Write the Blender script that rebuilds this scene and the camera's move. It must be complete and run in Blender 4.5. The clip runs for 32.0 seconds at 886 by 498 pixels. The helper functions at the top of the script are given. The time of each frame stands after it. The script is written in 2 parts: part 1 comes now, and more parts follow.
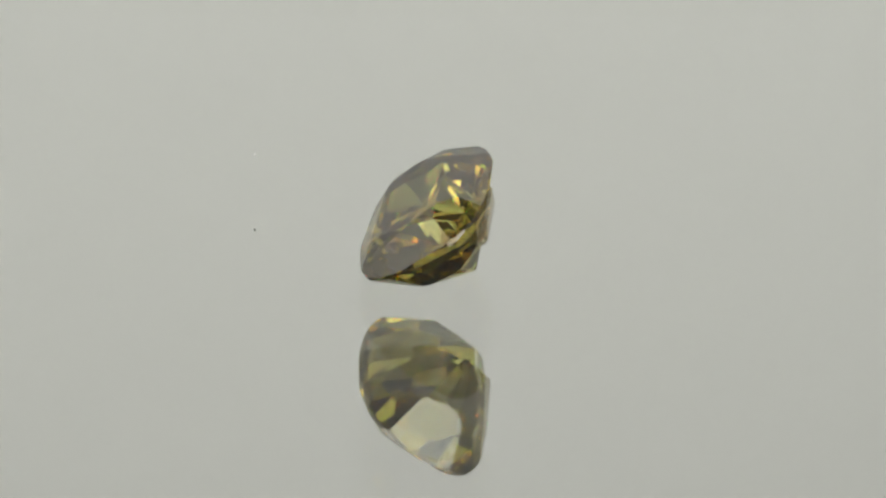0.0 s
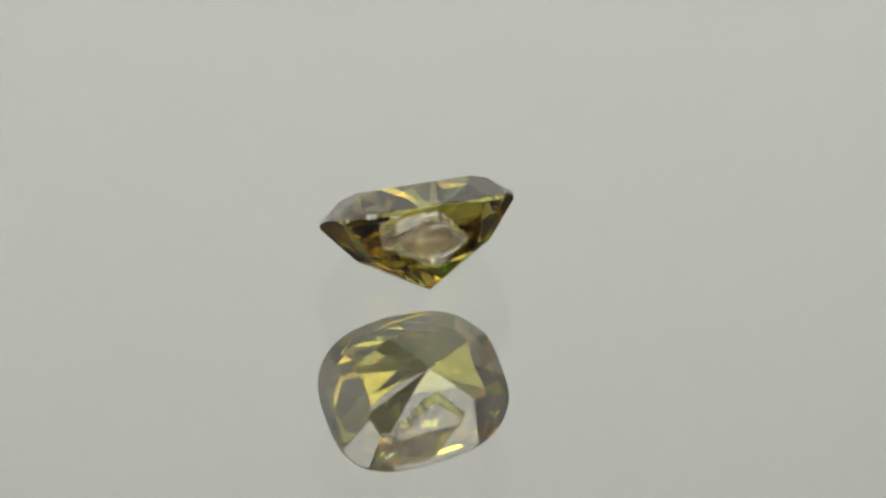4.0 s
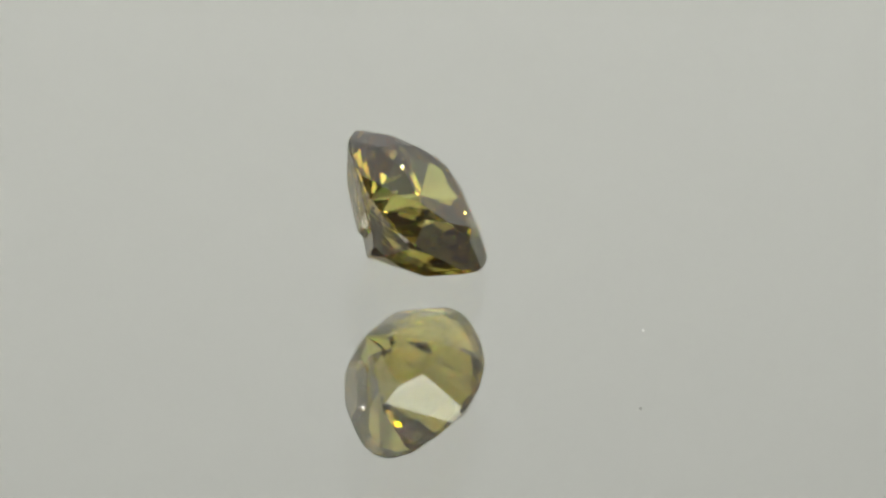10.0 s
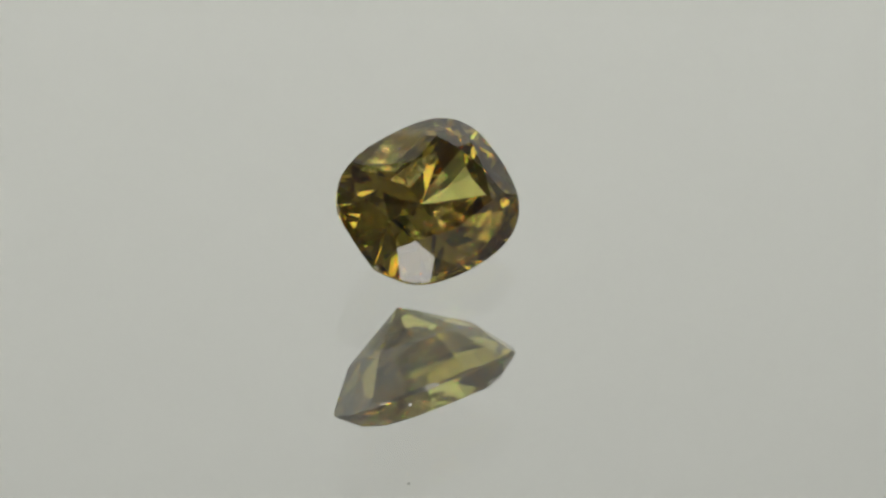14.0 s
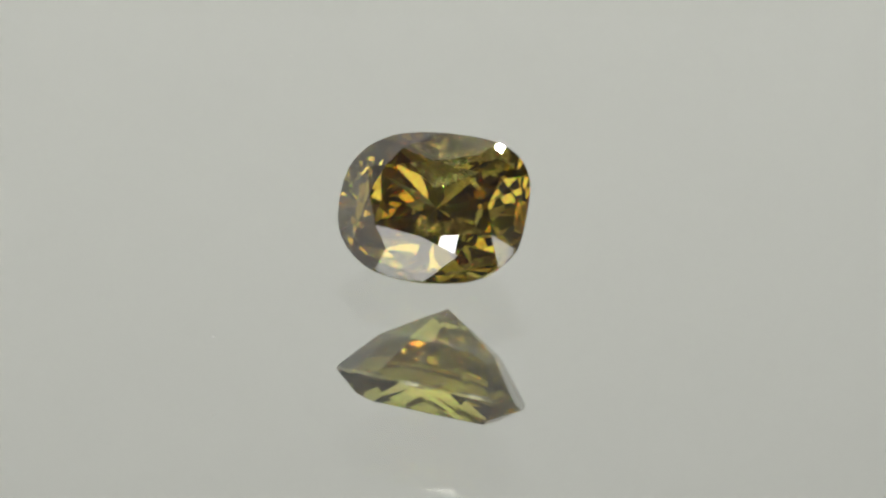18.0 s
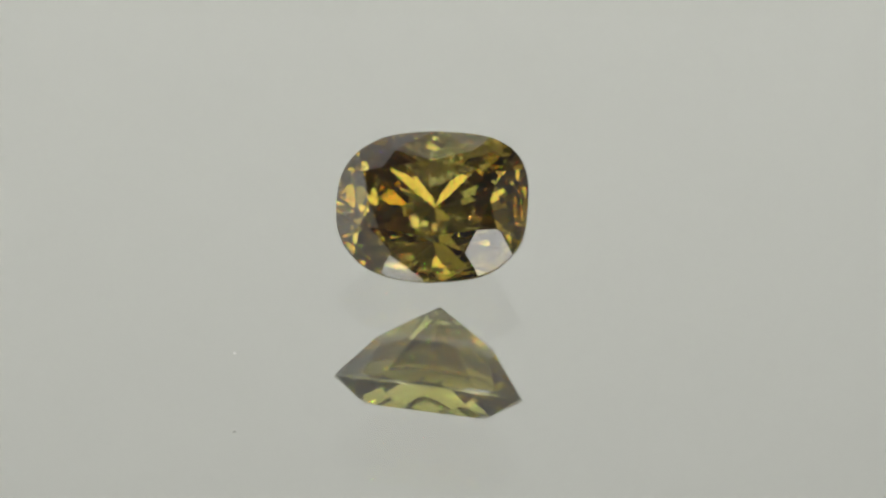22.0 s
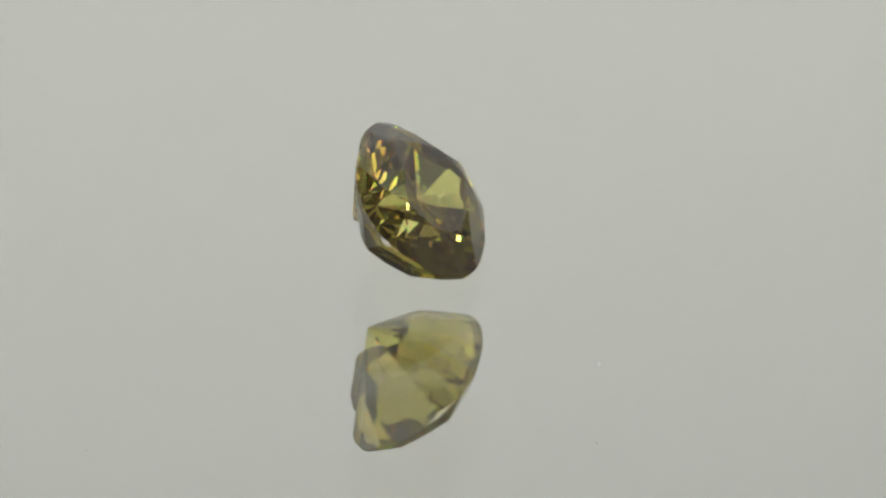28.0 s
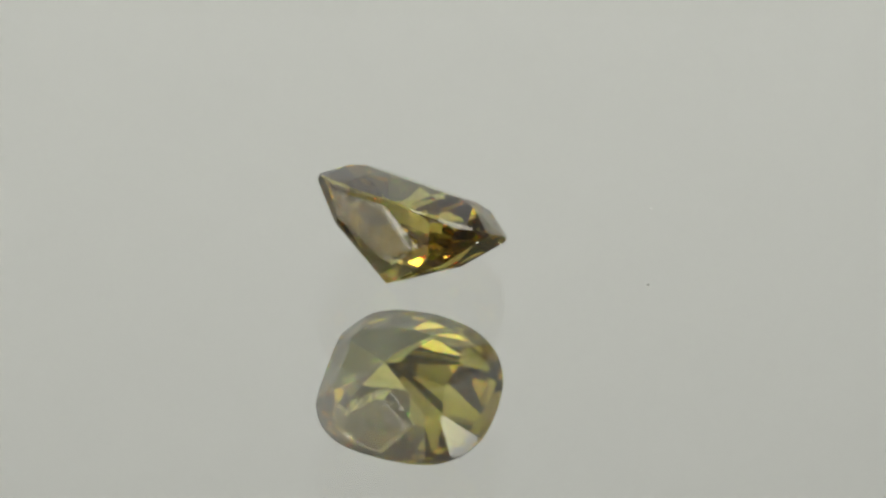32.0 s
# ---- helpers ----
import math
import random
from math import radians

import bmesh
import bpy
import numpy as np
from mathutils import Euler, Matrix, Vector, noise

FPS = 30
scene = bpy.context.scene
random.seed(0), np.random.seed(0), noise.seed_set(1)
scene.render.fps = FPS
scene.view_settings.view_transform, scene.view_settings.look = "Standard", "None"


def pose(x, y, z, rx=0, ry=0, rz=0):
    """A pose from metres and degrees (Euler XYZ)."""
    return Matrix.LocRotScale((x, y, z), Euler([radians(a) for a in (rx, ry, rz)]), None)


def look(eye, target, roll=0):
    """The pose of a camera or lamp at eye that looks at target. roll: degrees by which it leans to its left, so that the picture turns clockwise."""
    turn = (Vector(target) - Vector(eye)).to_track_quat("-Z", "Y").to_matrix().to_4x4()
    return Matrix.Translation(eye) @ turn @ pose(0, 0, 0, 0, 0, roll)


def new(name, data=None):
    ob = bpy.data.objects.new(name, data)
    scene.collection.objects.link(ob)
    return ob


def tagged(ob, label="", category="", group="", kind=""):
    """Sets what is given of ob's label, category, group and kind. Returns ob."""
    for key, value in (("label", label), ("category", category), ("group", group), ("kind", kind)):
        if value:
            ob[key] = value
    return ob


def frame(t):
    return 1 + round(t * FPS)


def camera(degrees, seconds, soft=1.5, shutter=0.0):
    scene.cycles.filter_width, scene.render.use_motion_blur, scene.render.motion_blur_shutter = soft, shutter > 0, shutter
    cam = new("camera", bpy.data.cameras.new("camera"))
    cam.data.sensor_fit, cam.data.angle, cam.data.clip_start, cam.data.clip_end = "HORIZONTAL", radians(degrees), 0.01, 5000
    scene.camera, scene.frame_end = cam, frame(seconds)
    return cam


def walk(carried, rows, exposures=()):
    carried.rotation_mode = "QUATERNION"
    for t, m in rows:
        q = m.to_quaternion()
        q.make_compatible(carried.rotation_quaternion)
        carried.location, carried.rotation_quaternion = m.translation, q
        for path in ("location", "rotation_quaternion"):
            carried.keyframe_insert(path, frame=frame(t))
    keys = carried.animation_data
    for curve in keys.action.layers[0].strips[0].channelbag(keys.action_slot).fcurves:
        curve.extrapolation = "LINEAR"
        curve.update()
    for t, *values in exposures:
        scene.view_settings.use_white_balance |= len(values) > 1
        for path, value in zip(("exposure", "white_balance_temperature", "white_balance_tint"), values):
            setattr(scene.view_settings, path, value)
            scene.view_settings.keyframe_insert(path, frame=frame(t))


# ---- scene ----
# A cut stone lies tilted on a small rotating mirror plate inside a white light tent.
# U is one drawing unit in metres: the plate's glass is 3 mm thick, the stone 5.8 mm long.
U = 1.695e-5

# ---------------------------------------------------------------- camera
ELEV, ROLL, DIST = 35.0, 1.08, 17000 * U
cam = camera(5.28, 32.0, soft=2.4)
se, ce = math.sin(radians(ELEV)), math.cos(radians(ELEV))
side, up, ahead = Vector((1, 0, 0)), Vector((0, se, ce)), Vector((0, ce, -se))
aim = side * (35.9 * U) + up * (19.5 * U)
eye = aim - ahead * DIST
CAM = look(eye, aim, ROLL)
walk(cam, [(0, CAM), (32, CAM)], [(0, 0.0), (32, 0.0)])
scene.cycles.max_bounces = 40
scene.cycles.transmission_bounces = 40
scene.cycles.glossy_bounces = 40
scene.cycles.diffuse_bounces = 3

# ---------------------------------------------------------------- light
world = bpy.data.worlds.new("world")
world.use_nodes = True
world.node_tree.nodes["Background"].inputs["Color"].default_value = (0.03, 0.03, 0.03, 1)
world.node_tree.nodes["Background"].inputs["Strength"].default_value = 0.3
scene.world = world


def panel_light(name, place, target, w, h, watts, colour=(1.0, 0.994, 0.957), roll=0):
    data = bpy.data.lights.new(name, "AREA")
    data.shape, data.size, data.size_y, data.energy, data.color = "RECTANGLE", w, h, watts, colour
    ob = new(name, data)
    ob.matrix_world = look(place, target, roll)
    return tagged(ob, "unseen white light panel in the light tent", "lamp", kind="structure")


def around(azimuth, height, distance):
    """A place seen from the plate: degrees to the right of the camera, degrees up, metres away."""
    a, h = radians(azimuth), radians(height)
    return Vector((math.sin(a) * math.cos(h), -math.cos(a) * math.cos(h), math.sin(h))) * distance


# two slanting softboxes beside the camera, a bright strip on the edge of one, small lamps added above and behind
for azimuth, height, w, h, watts, slant in ((-30.4, 14.0, 0.128, 0.173, 0.141, 29.6), (32.6, 15.0, 0.216, 0.200, 0.270, 9.9)):
    panel_light("softbox", around(azimuth, height, 0.33), (0, 0, 0), w, h, watts, roll=slant)
panel_light("led_strip", around(-21.87, 26.4, 0.32), (0, 0, 0), 0.0011, 0.013, 0.00035, (0.93, 0.92, 1.0))
# spots are added, unseen lamps: fill for the walls, glints on single facets
SPOTS = [(-100, 75, 0.016, 0.71), (120, 68, 0.016, 0.71), (-27, 34.2, 0.03, 0.009), (159.25, 53.54, 0.0006, 0.0005)]
SPOTS += [(azimuth, height, 0.015, 0.094) for azimuth, height in ((0, 40), (0, 60), (36, 64), (48, 48), (96, 44), (126, 48), (210, 76), (288, 48), (312, 60))]
for azimuth, height, size, watts in SPOTS:
    panel_light("added_spot", around(azimuth, height, 0.44), (0, 0.02, 0), size, size, watts)


# ---------------------------------------------------------------- materials
def material(name):
    m = bpy.data.materials.new(name)
    m.use_nodes = True
    m.node_tree.nodes.clear()
    return m, m.node_tree.nodes, m.node_tree.links


def node(nodes, kind, **values):
    n = nodes.new(kind)
    for key, value in values.items():
        n.inputs[key.replace("_", " ")].default_value = value
    return n


def fabric(name, colour, rough=0.9, relief=False):
    m, n, l = material(name)
    out, bsdf = n.new("ShaderNodeOutputMaterial"), node(n, "ShaderNodeBsdfPrincipled", Roughness=rough)
    co, big, fine = n.new("ShaderNodeTexCoord"), node(n, "ShaderNodeTexNoise", Scale=4.0), node(n, "ShaderNodeTexNoise", Scale=900.0)
    ramp, bump = n.new("ShaderNodeValToRGB"), node(n, "ShaderNodeBump", Strength=0.15, Distance=0.0005)
    ramp.color_ramp.elements[0].color = (*[c * 0.95 for c in colour], 1)
    ramp.color_ramp.elements[1].color = (*colour, 1)
    l.new(co.outputs["Object"], big.inputs["Vector"]), l.new(co.outputs["Object"], fine.inputs["Vector"])
    l.new(big.outputs["Fac"], ramp.inputs["Fac"]), l.new(ramp.outputs["Color"], bsdf.inputs["Base Color"])
    if relief:
        l.new(fine.outputs["Fac"], bump.inputs["Height"]), l.new(bump.outputs["Normal"], bsdf.inputs["Normal"])
    l.new(bsdf.outputs["BSDF"], out.inputs["Surface"])
    return m


def prism(n, l, tint, rough):
    """Refraction, a share of which bends blue more than red, as diamond does."""
    fire = 0.12
    shader = node(n, "ShaderNodeBsdfRefraction", Color=(*[c * (1 - fire) for c in tint], 1), Roughness=rough, IOR=2.418)
    for k, index in enumerate((2.411, 2.418, 2.432)):
        ray = node(n, "ShaderNodeBsdfRefraction", Color=(*[c * fire if j == k else 0.0 for j, c in enumerate(tint)], 1), Roughness=rough, IOR=index)
        both = n.new("ShaderNodeAddShader")
        l.new(shader.outputs[0], both.inputs[0]), l.new(ray.outputs[0], both.inputs[1])
        shader = both
    return shader


def diamond(name, tint, inner):
    """Clear coloured diamond."""
    m, n, l = material(name)
    out = n.new("ShaderNodeOutputMaterial")
    # light that is wholly reflected within the stone takes its colour, the shine on its face does not
    gloss, within = node(n, "ShaderNodeBsdfGlossy", Color=(1, 1, 1, 1), Roughness=0.0), node(n, "ShaderNodeBsdfGlossy", Color=(*inner, 1), Roughness=0.0)
    total, shine = n.new("ShaderNodeMath"), n.new("ShaderNodeMixShader")
    total.operation, total.inputs[1].default_value = "GREATER_THAN", 0.95
    fres, mix = node(n, "ShaderNodeFresnel", IOR=2.418), n.new("ShaderNodeMixShader")
    refr = prism(n, l, tint, 0.0)
    l.new(fres.outputs["Fac"], mix.inputs[0]), l.new(refr.outputs[0], mix.inputs[1]), l.new(shine.outputs[0], mix.inputs[2])
    l.new(fres.outputs["Fac"], total.inputs[0]), l.new(total.outputs[0], shine.inputs[0]), l.new(gloss.outputs[0], shine.inputs[1]), l.new(within.outputs[0], shine.inputs[2])
    l.new(mix.outputs[0], out.inputs["Surface"])
    return m


def crystal_skin(name, tint, least, most, rough, relief):
    """Unpolished skin of the crystal: finely striped satin diamond, frosted in blotches."""
    m, n, l = material(name)
    out, co = n.new("ShaderNodeOutputMaterial"), n.new("ShaderNodeTexCoord")
    blotch, fine = node(n, "ShaderNodeTexNoise", Scale=2600.0, Detail=6.0, Roughness=0.65), node(n, "ShaderNodeTexNoise", Scale=9000.0, Detail=4.0)
    frost, bump = n.new("ShaderNodeMapRange"), node(n, "ShaderNodeBump", Strength=relief, Distance=0.00001)
    grain = node(n, "ShaderNodeMapping", Scale=(1.0, 0.6, 0.4))
    for key, value in (("From Min", 0.44), ("From Max", 0.70), ("To Min", least), ("To Max", most)):
        frost.inputs[key].default_value = value
    white = node(n, "ShaderNodeBsdfDiffuse", Color=(0.84, 0.78, 0.64, 1))
    thru = node(n, "ShaderNodeBsdfRefraction", Color=(*tint, 1), Roughness=rough, IOR=2.417)
    sheen = node(n, "ShaderNodeBsdfGlossy", Color=(0.96, 0.94, 0.90, 1), Roughness=rough)
    fres, clear, top = node(n, "ShaderNodeFresnel", IOR=2.417), n.new("ShaderNodeMixShader"), n.new("ShaderNodeMixShader")
    l.new(co.outputs["Object"], blotch.inputs["Vector"])
    l.new(co.outputs["Object"], grain.inputs["Vector"]), l.new(grain.outputs[0], fine.inputs["Vector"])
    l.new(blotch.outputs["Fac"], frost.inputs["Value"]), l.new(fine.outputs["Fac"], bump.inputs["Height"])
    for b in (white, thru, sheen, fres):
        l.new(bump.outputs["Normal"], b.inputs["Normal"])
    l.new(fres.outputs[0], clear.inputs[0]), l.new(thru.outputs[0], clear.inputs[1]), l.new(sheen.outputs[0], clear.inputs[2])
    l.new(frost.outputs[0], top.inputs[0]), l.new(clear.outputs[0], top.inputs[1]), l.new(white.outputs[0], top.inputs[2])
    l.new(top.outputs[0], out.inputs["Surface"])
    return m


def simple(name, kind, **values):
    m, n, l = material(name)
    out, b = n.new("ShaderNodeOutputMaterial"), node(n, kind, **values)
    l.new(b.outputs[0], out.inputs["Surface"])
    return m


WHITE = fabric("white_tent_fabric", (0.80, 0.80, 0.79))
# unseen right wall, its colour dimmed so the facets mirror less light
DIMMED = fabric("dimmed_tent_fabric", (0.19, 0.19, 0.187))
# unseen ceiling, shade put into its colour to keep the stone's reflections dark
SHADE = fabric("shaded_tent_fabric", (0.13, 0.13, 0.127))
DARK = fabric("black_cloth", (0.06, 0.06, 0.06))
TABLE = fabric("white_acrylic", (0.78, 0.78, 0.75), 0.4)
GLASS = simple("plate_glass", "ShaderNodeBsdfGlass", Color=(0.975, 0.985, 0.97, 1), Roughness=0.0, IOR=1.5)
SILVER = simple("silver_backing", "ShaderNodeBsdfGlossy", Color=(0.93, 0.93, 0.92, 1), Roughness=0.0)
TINT, INNER = (0.93, 0.907, 0.50), (0.745, 0.66, 0.44)
GEM = diamond("olive_diamond", TINT, INNER)
SKIN = crystal_skin("crystal_skin", TINT, 0.10, 0.34, 0.12, 0.15)
BRUTED = crystal_skin("bruted_girdle", TINT, 0.0, 0.03, 0.10, 0.15)
FROST = crystal_skin("frosted_edge", TINT, 0.12, 0.40, 0.14, 0.12)
DUST = fabric("grey_lint", (0.52, 0.52, 0.50))


# ---------------------------------------------------------------- mesh helpers
def mesh_object(name, bm, mats, parent=None, label=""):
    data = bpy.data.meshes.new(name)
    bm.normal_update()
    bm.to_mesh(data)
    bm.free()
    for m in mats if isinstance(mats, (list, tuple)) else (mats,):
        data.materials.append(m)
    ob = new(name, data)
    if parent:
        ob.parent = parent
    return tagged(ob, label)


def box(x0, y0, z0, x1, y1, z1, bevel=0.0):
    bm = bmesh.new()
    bmesh.ops.create_cube(bm, size=1.0, matrix=Matrix.LocRotScale(((x0 + x1) / 2, (y0 + y1) / 2, (z0 + z1) / 2), None, (x1 - x0, y1 - y0, z1 - z0)))
    if bevel:
        bmesh.ops.bevel(bm, geom=bm.edges[:], offset=bevel, segments=2, affect="EDGES")
    return bm


# ---------------------------------------------------------------- light tent
W, BACK, FRONT, H, FLOOR = 0.36, 0.42, -0.36, 0.48, -0.0032
for name, b, m in (("floor", (-W, FRONT, FLOOR - 0.01, W, BACK, FLOOR), TABLE),
                   ("wall_back", (-W - 0.01, BACK, FLOOR - 0.01, W + 0.01, BACK + 0.01, H + 0.01), WHITE),
                   ("wall_side_1", (-W - 0.01, FRONT, FLOOR - 0.01, -W, BACK, H + 0.01), WHITE),
                   ("wall_side_2", (W, FRONT, FLOOR - 0.01, W + 0.01, BACK, H + 0.01), DIMMED),
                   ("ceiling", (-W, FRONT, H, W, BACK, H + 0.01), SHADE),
                   ("wall_front", (-W - 0.01, FRONT - 0.01, FLOOR - 0.01, W + 0.01, FRONT, H + 0.01), DARK)):
    tagged(mesh_object(name, box(*b), m), "plain " + {"black_cloth": "black cloth", "dimmed_tent_fabric": "dimmed fabric", "shaded_tent_fabric": "shade-toned fabric"}.get(m.name, "white diffusing") + " panel closing the light tent", "panel", kind="structure")


# ---------------------------------------------------------------- mirror plate
def mirror_plate():
    disc = new("mirror_plate")
    for name, mat, label, back in (("glass_disc", GLASS, "", False), ("silver_backing", SILVER, "silvered back of the glass", True)):
        bm = bmesh.new()
        bmesh.ops.create_cone(bm, cap_ends=True, segments=96, radius1=0.14, radius2=0.14, depth=0.00304, matrix=Matrix.Translation((0, 0, -0.00152)))
        bm.normal_update()
        bmesh.ops.delete(bm, geom=[f for f in bm.faces if (f.normal.z < -0.9) != back], context="FACES")
        mesh_object(name, bm, mat, disc, label)
    return tagged(disc, "round back-silvered glass mirror plate on the tent floor", "mirror")


plate = mirror_plate()

# ---------------------------------------------------------------- the stone
A, B, POWER = 170.9, 139.8, (3.00, 2.53, 2.34, 2.53)     # half length, half width, roundness of the girdle's four corners
CROWN, DEPTH, GIRDLE = 45.7, 141.4, 4.6
TILT, LEAN, YAW = 36.21, -5.93, -1.40   # the stone lies on its pavilion
OFFSET = (15.1, 4.2)
CULET = Vector((1.68, 8.39, -DEPTH))
TOP_C, TOP_X, TOP_Y = (86.8, 56.9), 108.3, 71.2   # the table's corners
SLOPES, REACH, WEDGE = (29.96, 34.84, 47.2, 33.48, 30.96, 33.3, 34.34, 32.76), 0.651, (2.52, 0.2, 0.82, 1.19, 1.1, 1.58, 2.22, 0.63)
WORN = 0.6
SPLIT = ((-8.0, 0.33, 1.5), (8.0, 0.38, 1.7), (-3.5, 0.50, 3.4), (5.0, 0.54, 3.8))   # breaks of a main: degrees aside, how far out, degrees steeper
SKEW = (2.5, -0.8, 0.48, 0.0, -1.98, -1.96, 1.48, -0.42)   # the cutter's small errors round the culet, degrees
SKIN_FACE = Vector((0.03, 0.80, -0.60)).normalized()   # the old crystal face stands proud of the polished side
SKIN_AT = Vector((0, 139, -8))


def outline(deg, k=1.0):
    c, s = math.cos(radians(deg)), math.sin(radians(deg))
    power = POWER[int(deg % 360 // 90)]
    return Vector((k * A * math.copysign(abs(c) ** (2 / power), c), k * B * math.copysign(abs(s) ** (2 / power), s), 0))


def plane3(p, q, r, inside):
    n = (q - p).cross(r - p).normalized()
    if n.dot(inside - p) > 0:
        n = -n
    return n, n.dot(p)


def meet(*planes):
    m = Matrix([p[0] for p in planes])
    return m.inverted() @ Vector([p[1] for p in planes])


def slope_plane(point, azimuth, slope, down=False):
    """Plane through a point that falls away outwards at a slope (or, down, rises outwards from below)."""
    a, s = radians(azimuth), radians(slope)
    n = Vector((math.sin(s) * math.cos(a), math.sin(s) * math.sin(a), -math.cos(s) if down else math.cos(s)))
    return n, n.dot(point)


def stone_planes():
    mid, lift = Vector((0, 0, 0)), Vector((0, 0, GIRDLE))
    planes = [("table_facet", (Vector((0, 0, 1)), CROWN))]
    azim = [math.degrees(math.atan2(y, x)) for x, y in ((1, 0), (0.5, 0.866), (0, 1), (-0.5, 0.866), (-1, 0), (-0.5, -0.866), (0, -1), (0.5, -0.866))]
    girdle_at = [0, 52, 90, 128, 180, 232, 270, 308]
    # crown: two side mains, two end mains, four corner mains, eight stars, sixteen upper girdle facets
    crown = {}
    for k, top in ((0, (TOP_X, 0)), (2, (0, TOP_Y)), (4, (-TOP_X, 0)), (6, (0, -TOP_Y))):
        flat = outline(girdle_at[k])
        run = flat.length - Vector(top).length
        crown[k] = slope_plane(flat + lift, azim[k], math.degrees(math.atan2(CROWN - GIRDLE, run)))
        planes.append(("side_main_facet" if k in (2, 6) else "end_main_facet", crown[k]))

    def turned(a, sx, sy):
        return math.degrees(math.atan2(sy * math.sin(radians(a)), sx * math.cos(radians(a))))

    for k in (1, 3, 5, 7):
        sx, sy = (1 if k in (1, 7) else -1), (1 if k in (1, 3) else -1)
        top = Vector((sx * TOP_C[0], sy * TOP_C[1], CROWN))
        out = Vector((math.cos(radians(azim[k])), math.sin(radians(azim[k])), 0))
        run = (outline(girdle_at[k]) - top).dot(out)
        corner = slope_plane(top, azim[k], math.degrees(math.atan2(CROWN - GIRDLE, run)))
        planes.append(("corner_main_facet", corner))
        end, long_side = crown[0 if sx > 0 else 4], crown[2 if sy > 0 else 6]
        outer = meet(corner, end, (Vector((1, 0, 0)), sx * 121))
        inner = meet(corner, long_side, (Vector((0, 1, 0)), sy * 95))
        planes.append(("star_facet", plane3(top, Vector((sx * TOP_X, 0, CROWN)), outer, mid)))
        planes.append(("star_facet", plane3(top, Vector((0, sy * TOP_Y, CROWN)), inner, mid)))
        for joint, lo, hi in ((outer, 0, 21.6), (outer, 21.6, 42), (inner, 42, 64), (inner, 64, 90)):
            planes.append(("upper_girdle_facet", plane3(outline(turned(lo, sx, sy), 1.006) + lift, outline(turned(hi, sx, sy), 1.006) + lift, joint, mid)))
    # pavilion: eight mains from the culet, narrow wedges between them, twelve steeper facets below the girdle
    pav = [slope_plane(CULET, azim[k] + SKEW[k], SLOPES[k], True) for k in range(8)]
    for k in range(8):
        planes.append(("pavilion_facet", pav[k]))
    # each main but the unpolished side breaks into slightly steeper facets further out
    for k in (0, 1, 3, 4, 5, 6, 7):
        rise = radians(SLOPES[k])
        for swing, part, more in SPLIT:
            run = outline(girdle_at[k]).length * part
            point = CULET + Vector((math.cos(radians(azim[k])) * run, math.sin(radians(azim[k])) * run, math.tan(rise) * run))
            planes.append(("pavilion_break_facet", slope_plane(point, azim[k] + swing, SLOPES[k] + more, True)))
    joints = []
    for k in range(8):
        j = (k + 1) % 8
        way = pav[k][0].cross(pav[j][0]).normalized()
        if way.z < 0:
            way = -way
        steep = math.atan2(way.z, way.to_2d().length) + radians(WEDGE[k])
        ridge = math.atan2(way.y, way.x)
        planes.append(("pavilion_wedge_facet", slope_plane(CULET, math.degrees(ridge), math.degrees(steep), True)))
        way = Vector((math.cos(ridge) * math.cos(steep), math.sin(ridge) * math.cos(steep), math.sin(steep)))
        half = (girdle_at[k] + girdle_at[j] + (360 if j == 0 else 0)) / 2
        joints.append(CULET + way * (outline(half).length * REACH / way.to_2d().length))
    for k in range(8):
        sx, sy = ((1, 1), (-1, 1), (-1, -1), (1, -1))[k // 2]
        lo, hi = (21.6, 50) if k in (0, 3, 4, 7) else (50, 66)
        planes.append(("lower_girdle_facet", plane3(outline(turned(lo, sx, sy), 1.008) - lift, outline(turned(hi, sx, sy), 1.008) - lift, joints[k], mid)))
    for k, lo, hi, share in ((0, -21.6, 21.6, 0.5), (4, 158.4, 201.6, 0.5), (6, 246, 270, 0.25), (6, 270, 294, 0.75)):
        both = joints[k - 1].lerp(joints[k], share)
        planes.append(("side_break_facet" if k == 6 else "end_break_facet", plane3(outline(lo, 1.006) - lift, outline(hi, 1.006) - lift, both, mid)))
    count = 40
    for k in range(count):
        p, q = outline(k * 360 / count), outline((k + 1) * 360 / count)
        planes.append(("girdle", plane3(p, q, p + Vector((0, 0, 1)), mid)))
    # the girdle's worn upper and lower edges
    for k in range(count):
        p = outline((k + 0.5) * 360 / count)
        q = outline((k + 0.5) * 360 / count + 2) - outline((k + 0.5) * 360 / count - 2)
        away = math.degrees(math.atan2(-q.x, q.y))
        for rim, lean in ((WORN, 34), (WORN, 22)):
            planes.append(("girdle", slope_plane(p + Vector((0, 0, GIRDLE - rim)), away, 90 - lean)))
        planes.append(("girdle", slope_plane(p - Vector((0, 0, GIRDLE - WORN)), away, 90 - 28, True)))
    return planes


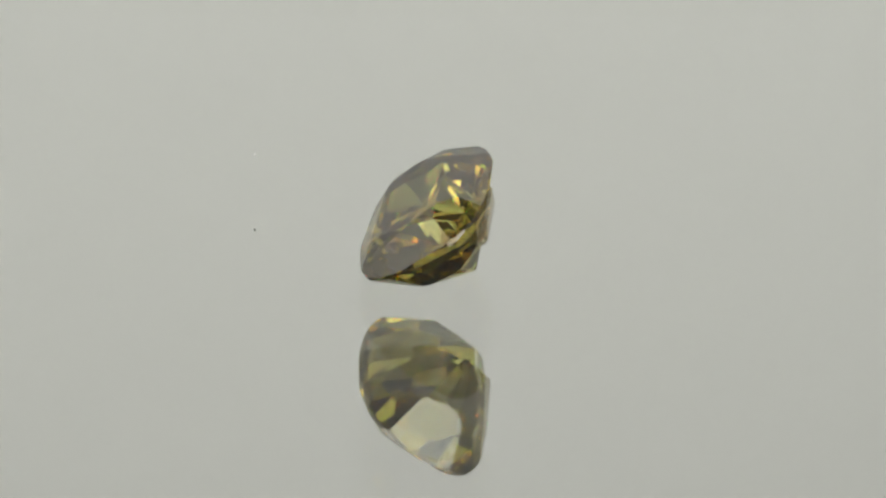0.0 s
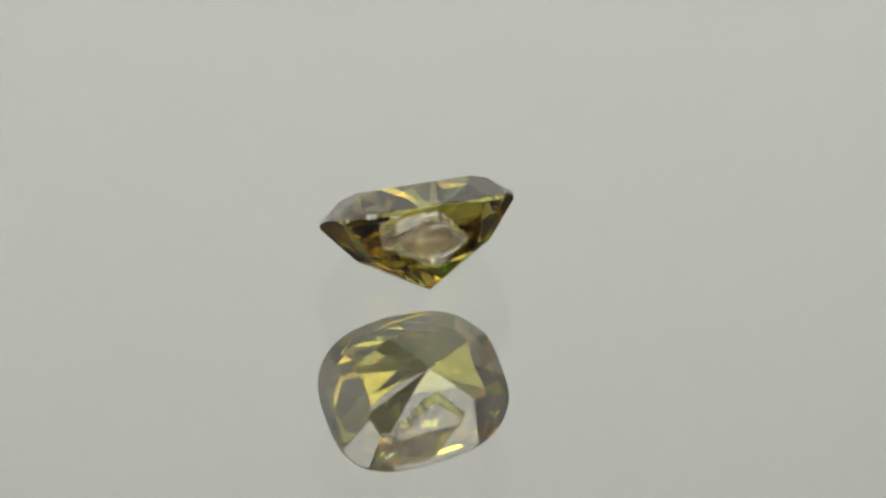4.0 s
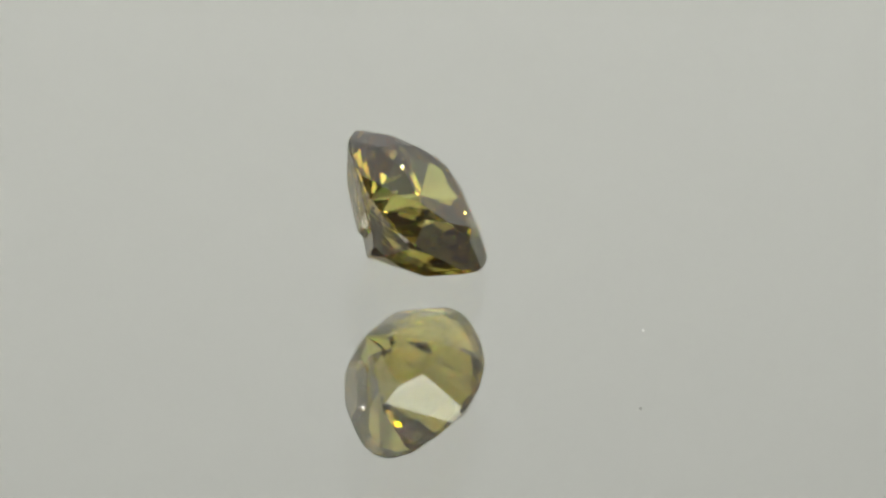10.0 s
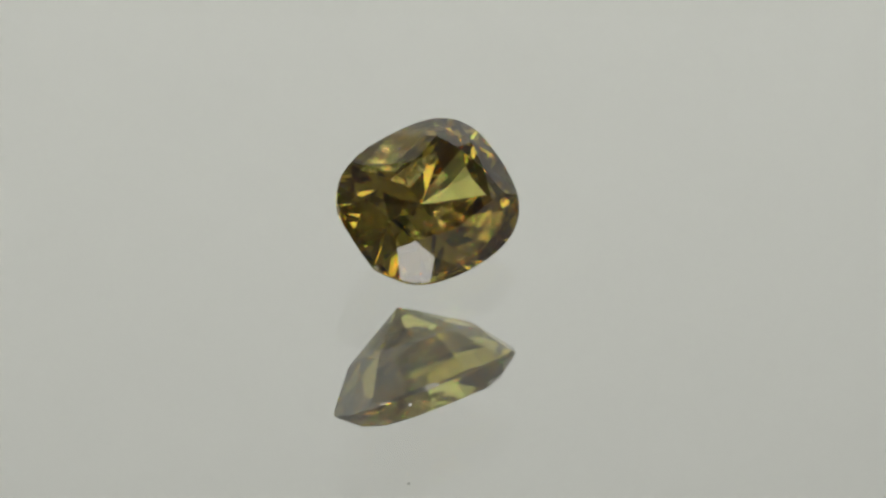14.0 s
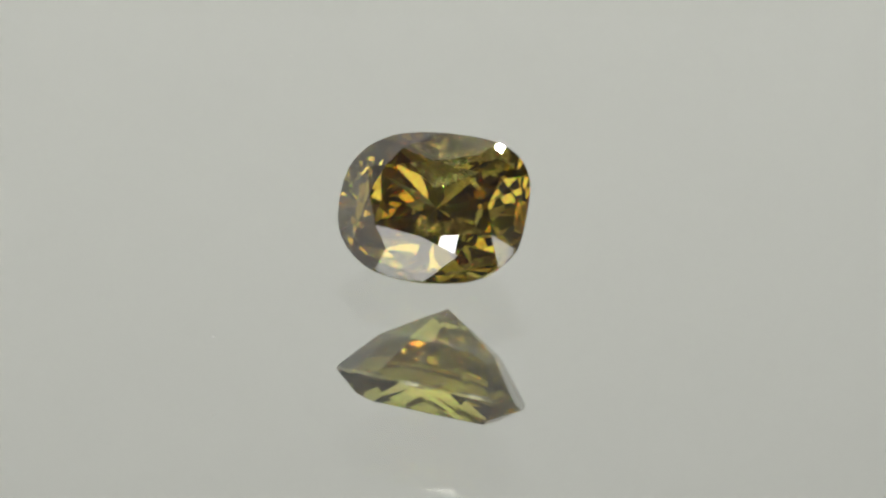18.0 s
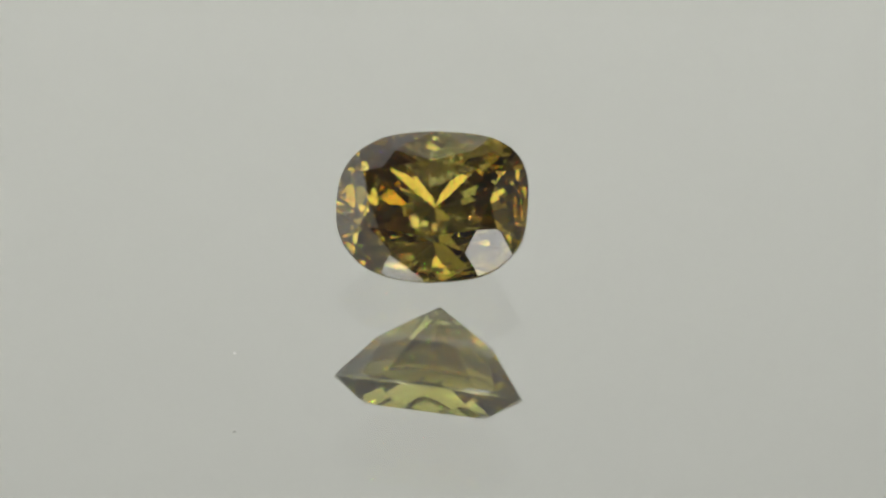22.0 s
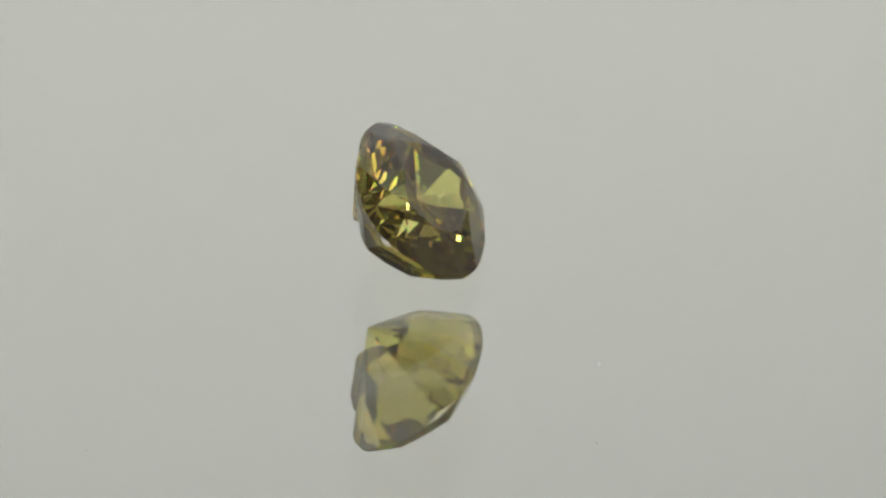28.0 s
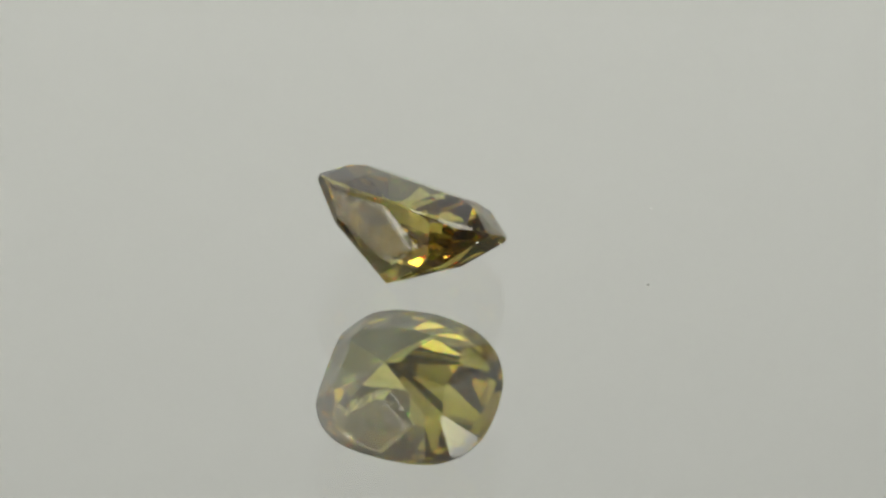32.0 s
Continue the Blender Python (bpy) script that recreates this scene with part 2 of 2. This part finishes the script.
def cut_solid(planes, size=400.0):
    """The convex solid inside all planes, as (tag, corner points) for each face."""
    v = [Vector((x, y, z)) for x in (-size, size) for y in (-size, size) for z in (-size, size)]
    faces = [("box", [v[i] for i in f]) for f in ((0, 1, 3, 2), (4, 6, 7, 5), (0, 4, 5, 1), (2, 3, 7, 6), (0, 2, 6, 4), (1, 5, 7, 3))]
    for tag, (n, d) in planes:
        kept, rim = [], []
        for t, pts in faces:
            new_pts = []
            for i, p in enumerate(pts):
                q = pts[(i + 1) % len(pts)]
                a, b = n.dot(p) - d, n.dot(q) - d
                if a <= 1e-6:
                    new_pts.append(p)
                if (a < -1e-6 and b > 1e-6) or (a > 1e-6 and b < -1e-6):
                    c = p.lerp(q, a / (a - b))
                    new_pts.append(c)
            for p in new_pts:
                if abs(n.dot(p) - d) < 1e-4 and all((p - r).length > 1e-3 for r in rim):
                    rim.append(p)
            if len(new_pts) > 2:
                kept.append((t, new_pts))
        if len(rim) > 2 and any(max(n.dot(p) - d for p in pts) > 1e-6 for _, pts in faces):
            centre = sum(rim, Vector()) / len(rim)
            x = (rim[0] - centre).normalized()
            y = n.cross(x)
            rim.sort(key=lambda p: math.atan2((p - centre).dot(y), (p - centre).dot(x)))
            kept.append((tag, rim))
        faces = kept
    return faces


# the unpolished patch, as x and z on the stone's +y side: along the girdle, down a straight step, back up a ragged one
PATCH = ((118, -13), (9, -8), (-57, -60), (-8, -106), (20, -98), (43, -84), (78, -70), (104, -56))


def patch_depth(p):
    """How far a point lies inside the patch, seen from the side; below zero outside."""
    x, z, near, inside = p.x, p.z, 1e9, False
    ragged = 5.0 * noise.noise(Vector((x * 0.07, 3.1, z * 0.07))) + 3.0 * noise.noise(Vector((x * 0.22, 7.7, z * 0.22)))
    for k, (x0, z0) in enumerate(PATCH):
        x1, z1 = PATCH[(k + 1) % len(PATCH)]
        u = max(0.0, min(1.0, ((x - x0) * (x1 - x0) + (z - z0) * (z1 - z0)) / ((x1 - x0) ** 2 + (z1 - z0) ** 2)))
        gap = math.hypot(x - x0 - u * (x1 - x0), z - z0 - u * (z1 - z0)) + (ragged if k > 2 else 0.15 * ragged if k > 0 else 0.0)
        near = min(near, gap)
        if (z0 > z) != (z1 > z) and x < x0 + (z - z0) / (z1 - z0) * (x1 - x0):
            inside = not inside
    return near if inside else -1.0


def frosted(p):
    """The broken lower border of the patch, from its straight step to the girdle."""
    return patch_depth(p) < 3.5 + 6.0 * noise.noise(p * 0.06) and p.z < -64 + 0.12 * p.x


def natural_side(faces, place, stone):
    """The side facets that carry the raised remnant of rough crystal, finely divided."""
    skin, out, seen = bmesh.new(), SKIN_FACE, {}

    def corner(bm, p, cache):
        key = tuple(round(c, 2) for c in p)
        if key not in cache:
            depth = patch_depth(p)
            rise = 0.0
            if depth > 0:
                rise = max(0.0, out.dot(SKIN_AT - p)) * (1 - 0.35 * min(1.0, max(0.0, -p.z - 55) / 45)) * min(1.0, depth / (5.0 + 0.4 * max(0.0, p.x - 40) + 0.25 * max(0.0, -p.z - 70))) * min(1.0, max(0.1, (125 - p.x) / 55))
                rise += (0.35 * noise.noise(p * 0.05) + 0.10 * noise.noise(p * 0.2)) * min(1.0, rise / 4)
            cache[key] = bm.verts.new((place @ (p + out * max(0.0, rise))) * U)
        return cache[key]

    for tag, pts in faces:
        grid = bmesh.new()
        grid.faces.new([grid.verts.new(p) for p in pts])
        for way, lo, hi, step in ((Vector((1, 0, 0)), -75, 130, 2.2), (Vector((0, 0, 1)), -112, -4, 2.0)):
            at = lo
            while at < hi:
                bmesh.ops.bisect_plane(grid, geom=grid.verts[:] + grid.edges[:] + grid.faces[:], plane_co=way * at, plane_no=way, dist=1e-4)
                at += step
        plain, cache = bmesh.new(), {}
        for f in grid.faces:
            middle = f.calc_center_median()
            rough = patch_depth(middle) > 0
            bm = skin if rough else plain
            try:
                face = bm.faces.new([corner(bm, v.co, seen if rough else cache) for v in f.verts])
                face.material_index = 1 if rough and frosted(middle) else 0
                face.smooth = rough
            except ValueError:
                pass
        grid.free()
        mesh_object(tag, plain, GEM, stone)
    mesh_object("natural_skin", skin, [SKIN, FROST], stone, "rough frosted unpolished crystal skin left on one side")


def gemstone():
    stone = new("gemstone")
    faces = cut_solid(stone_planes())
    turn = Matrix.Rotation(radians(TILT), 4, "X") @ Matrix.Rotation(radians(LEAN), 4, "Y") @ Matrix.Rotation(radians(YAW), 4, "Z")
    low = min((turn @ p).z for _, pts in faces for p in pts)
    place = Matrix.Translation((OFFSET[0], OFFSET[1], -low + 0.3)) @ turn
    girdle, flank = bmesh.new(), []
    for tag, pts in faces:
        clean = [p for i, p in enumerate(pts) if (p - pts[i - 1]).length > 2e-3]
        if len(clean) < 3:
            continue
        bm = girdle if tag == "girdle" else bmesh.new()
        corners = [Vector([round(c, 3) for c in p]) for p in clean]
        middle = sum(corners, Vector()) / len(corners)
        if tag != "girdle" and middle.y > 30 and middle.z < -10:
            flank.append((tag, corners))
            continue
        bm.faces.new([bm.verts.new((place @ p) * U) for p in corners])
        if tag == "girdle":
            continue
        mesh_object(tag, bm, GEM, stone)
    bmesh.ops.remove_doubles(girdle, verts=girdle.verts[:], dist=1e-9)
    mesh_object("girdle", girdle, BRUTED, stone)
    natural_side(flank, place, stone)
    return tagged(stone, "olive-yellow cushion-cut diamond lying tilted on the mirror plate", "gemstone")


stone = gemstone()


# ---------------------------------------------------------------- dust on the plate
def dust_speck(radius, degrees, size, seed):
    rng = random.Random(seed)
    bm = bmesh.new()
    bmesh.ops.create_icosphere(bm, subdivisions=2, radius=1.0)
    for v in bm.verts:
        v.co *= 0.75 + 0.5 * rng.random()
        v.co = Vector((v.co.x * size, v.co.y * size * 0.7, (v.co.z * 0.3 + 0.25) * size))
    low = min(v.co.z for v in bm.verts)
    a = radians(degrees)
    for v in bm.verts:
        v.co = (v.co + Vector((radius * math.cos(a), radius * math.sin(a), -low + 0.05))) * U
    ob = mesh_object("dust_speck", bm, DUST)
    return tagged(ob, "tiny grey speck of dust on the mirror plate", "dust", "dust on the plate")


specks = [dust_speck(440, 223.2, 3.6, 1), dust_speck(683, 120.0, 2.4, 2)]

# ---------------------------------------------------------------- turning
# degrees of turn: it slows, rests and goes back the same way
TURNS = ((0, 270.6), (1, 254.8), (2, 239.0), (3, 223.1), (4.2, 204.1), (5.6, 181.8), (6.8, 162.7), (8, 143.5), (9, 126.4), (10, 109.0), (11, 91.9), (12, 75.8), (13, 60.2),
         (14, 44.7), (15, 29.2), (16, 13.9), (16.5, 6.3), (17, -0.7), (17.5, -6.0), (17.9, -8.7), (19.5, -8.7))
# the stone's small slips across the plate, sideways and in depth
SLIPS = ((0, 1.2, -2.3), (2, 0.6, 0.8), (3.5, -0.8, 2.3), (6, 0.5, 2.5), (8, 1.6, 2.0), (10, 0.8, 0.6), (12, 0, 1.8), (13.5, 0, 1.2), (14.5, -1.0, -0.2), (16.5, -1.0, -0.3), (17.2, -1.8, -1.2),
         (17.9, 2.1, -1.1), (21.1, 2.1, -1.1), (22.5, -0.6, -0.5), (25, -1.5, -0.7), (30, -0.3, -2.3), (32, -1.0, -2.6))


def slip_at(t):
    for (t0, x0, y0), (t1, x1, y1) in zip(SLIPS, SLIPS[1:]):
        if t0 <= t <= t1:
            k = (t - t0) / (t1 - t0)
            k = k * k * (3 - 2 * k)
            return (x0 + (x1 - x0) * k) * U, (y0 + (y1 - y0) * k) * U
    return 0.0, 0.0


def motions():
    rows = list(TURNS) + [(39 - t, a) for t, a in reversed(TURNS[:-1]) if 39 - t < 32]
    rows.append((32.0, 159.5))
    for thing in (plate, *specks):
        walk(thing, [(t, pose(0, 0, 0, 0, 0, a)) for t, a in rows])
    walk(stone, [(t, pose(*slip_at(t), 0, 0, 0, a)) for t, a in rows])


motions()
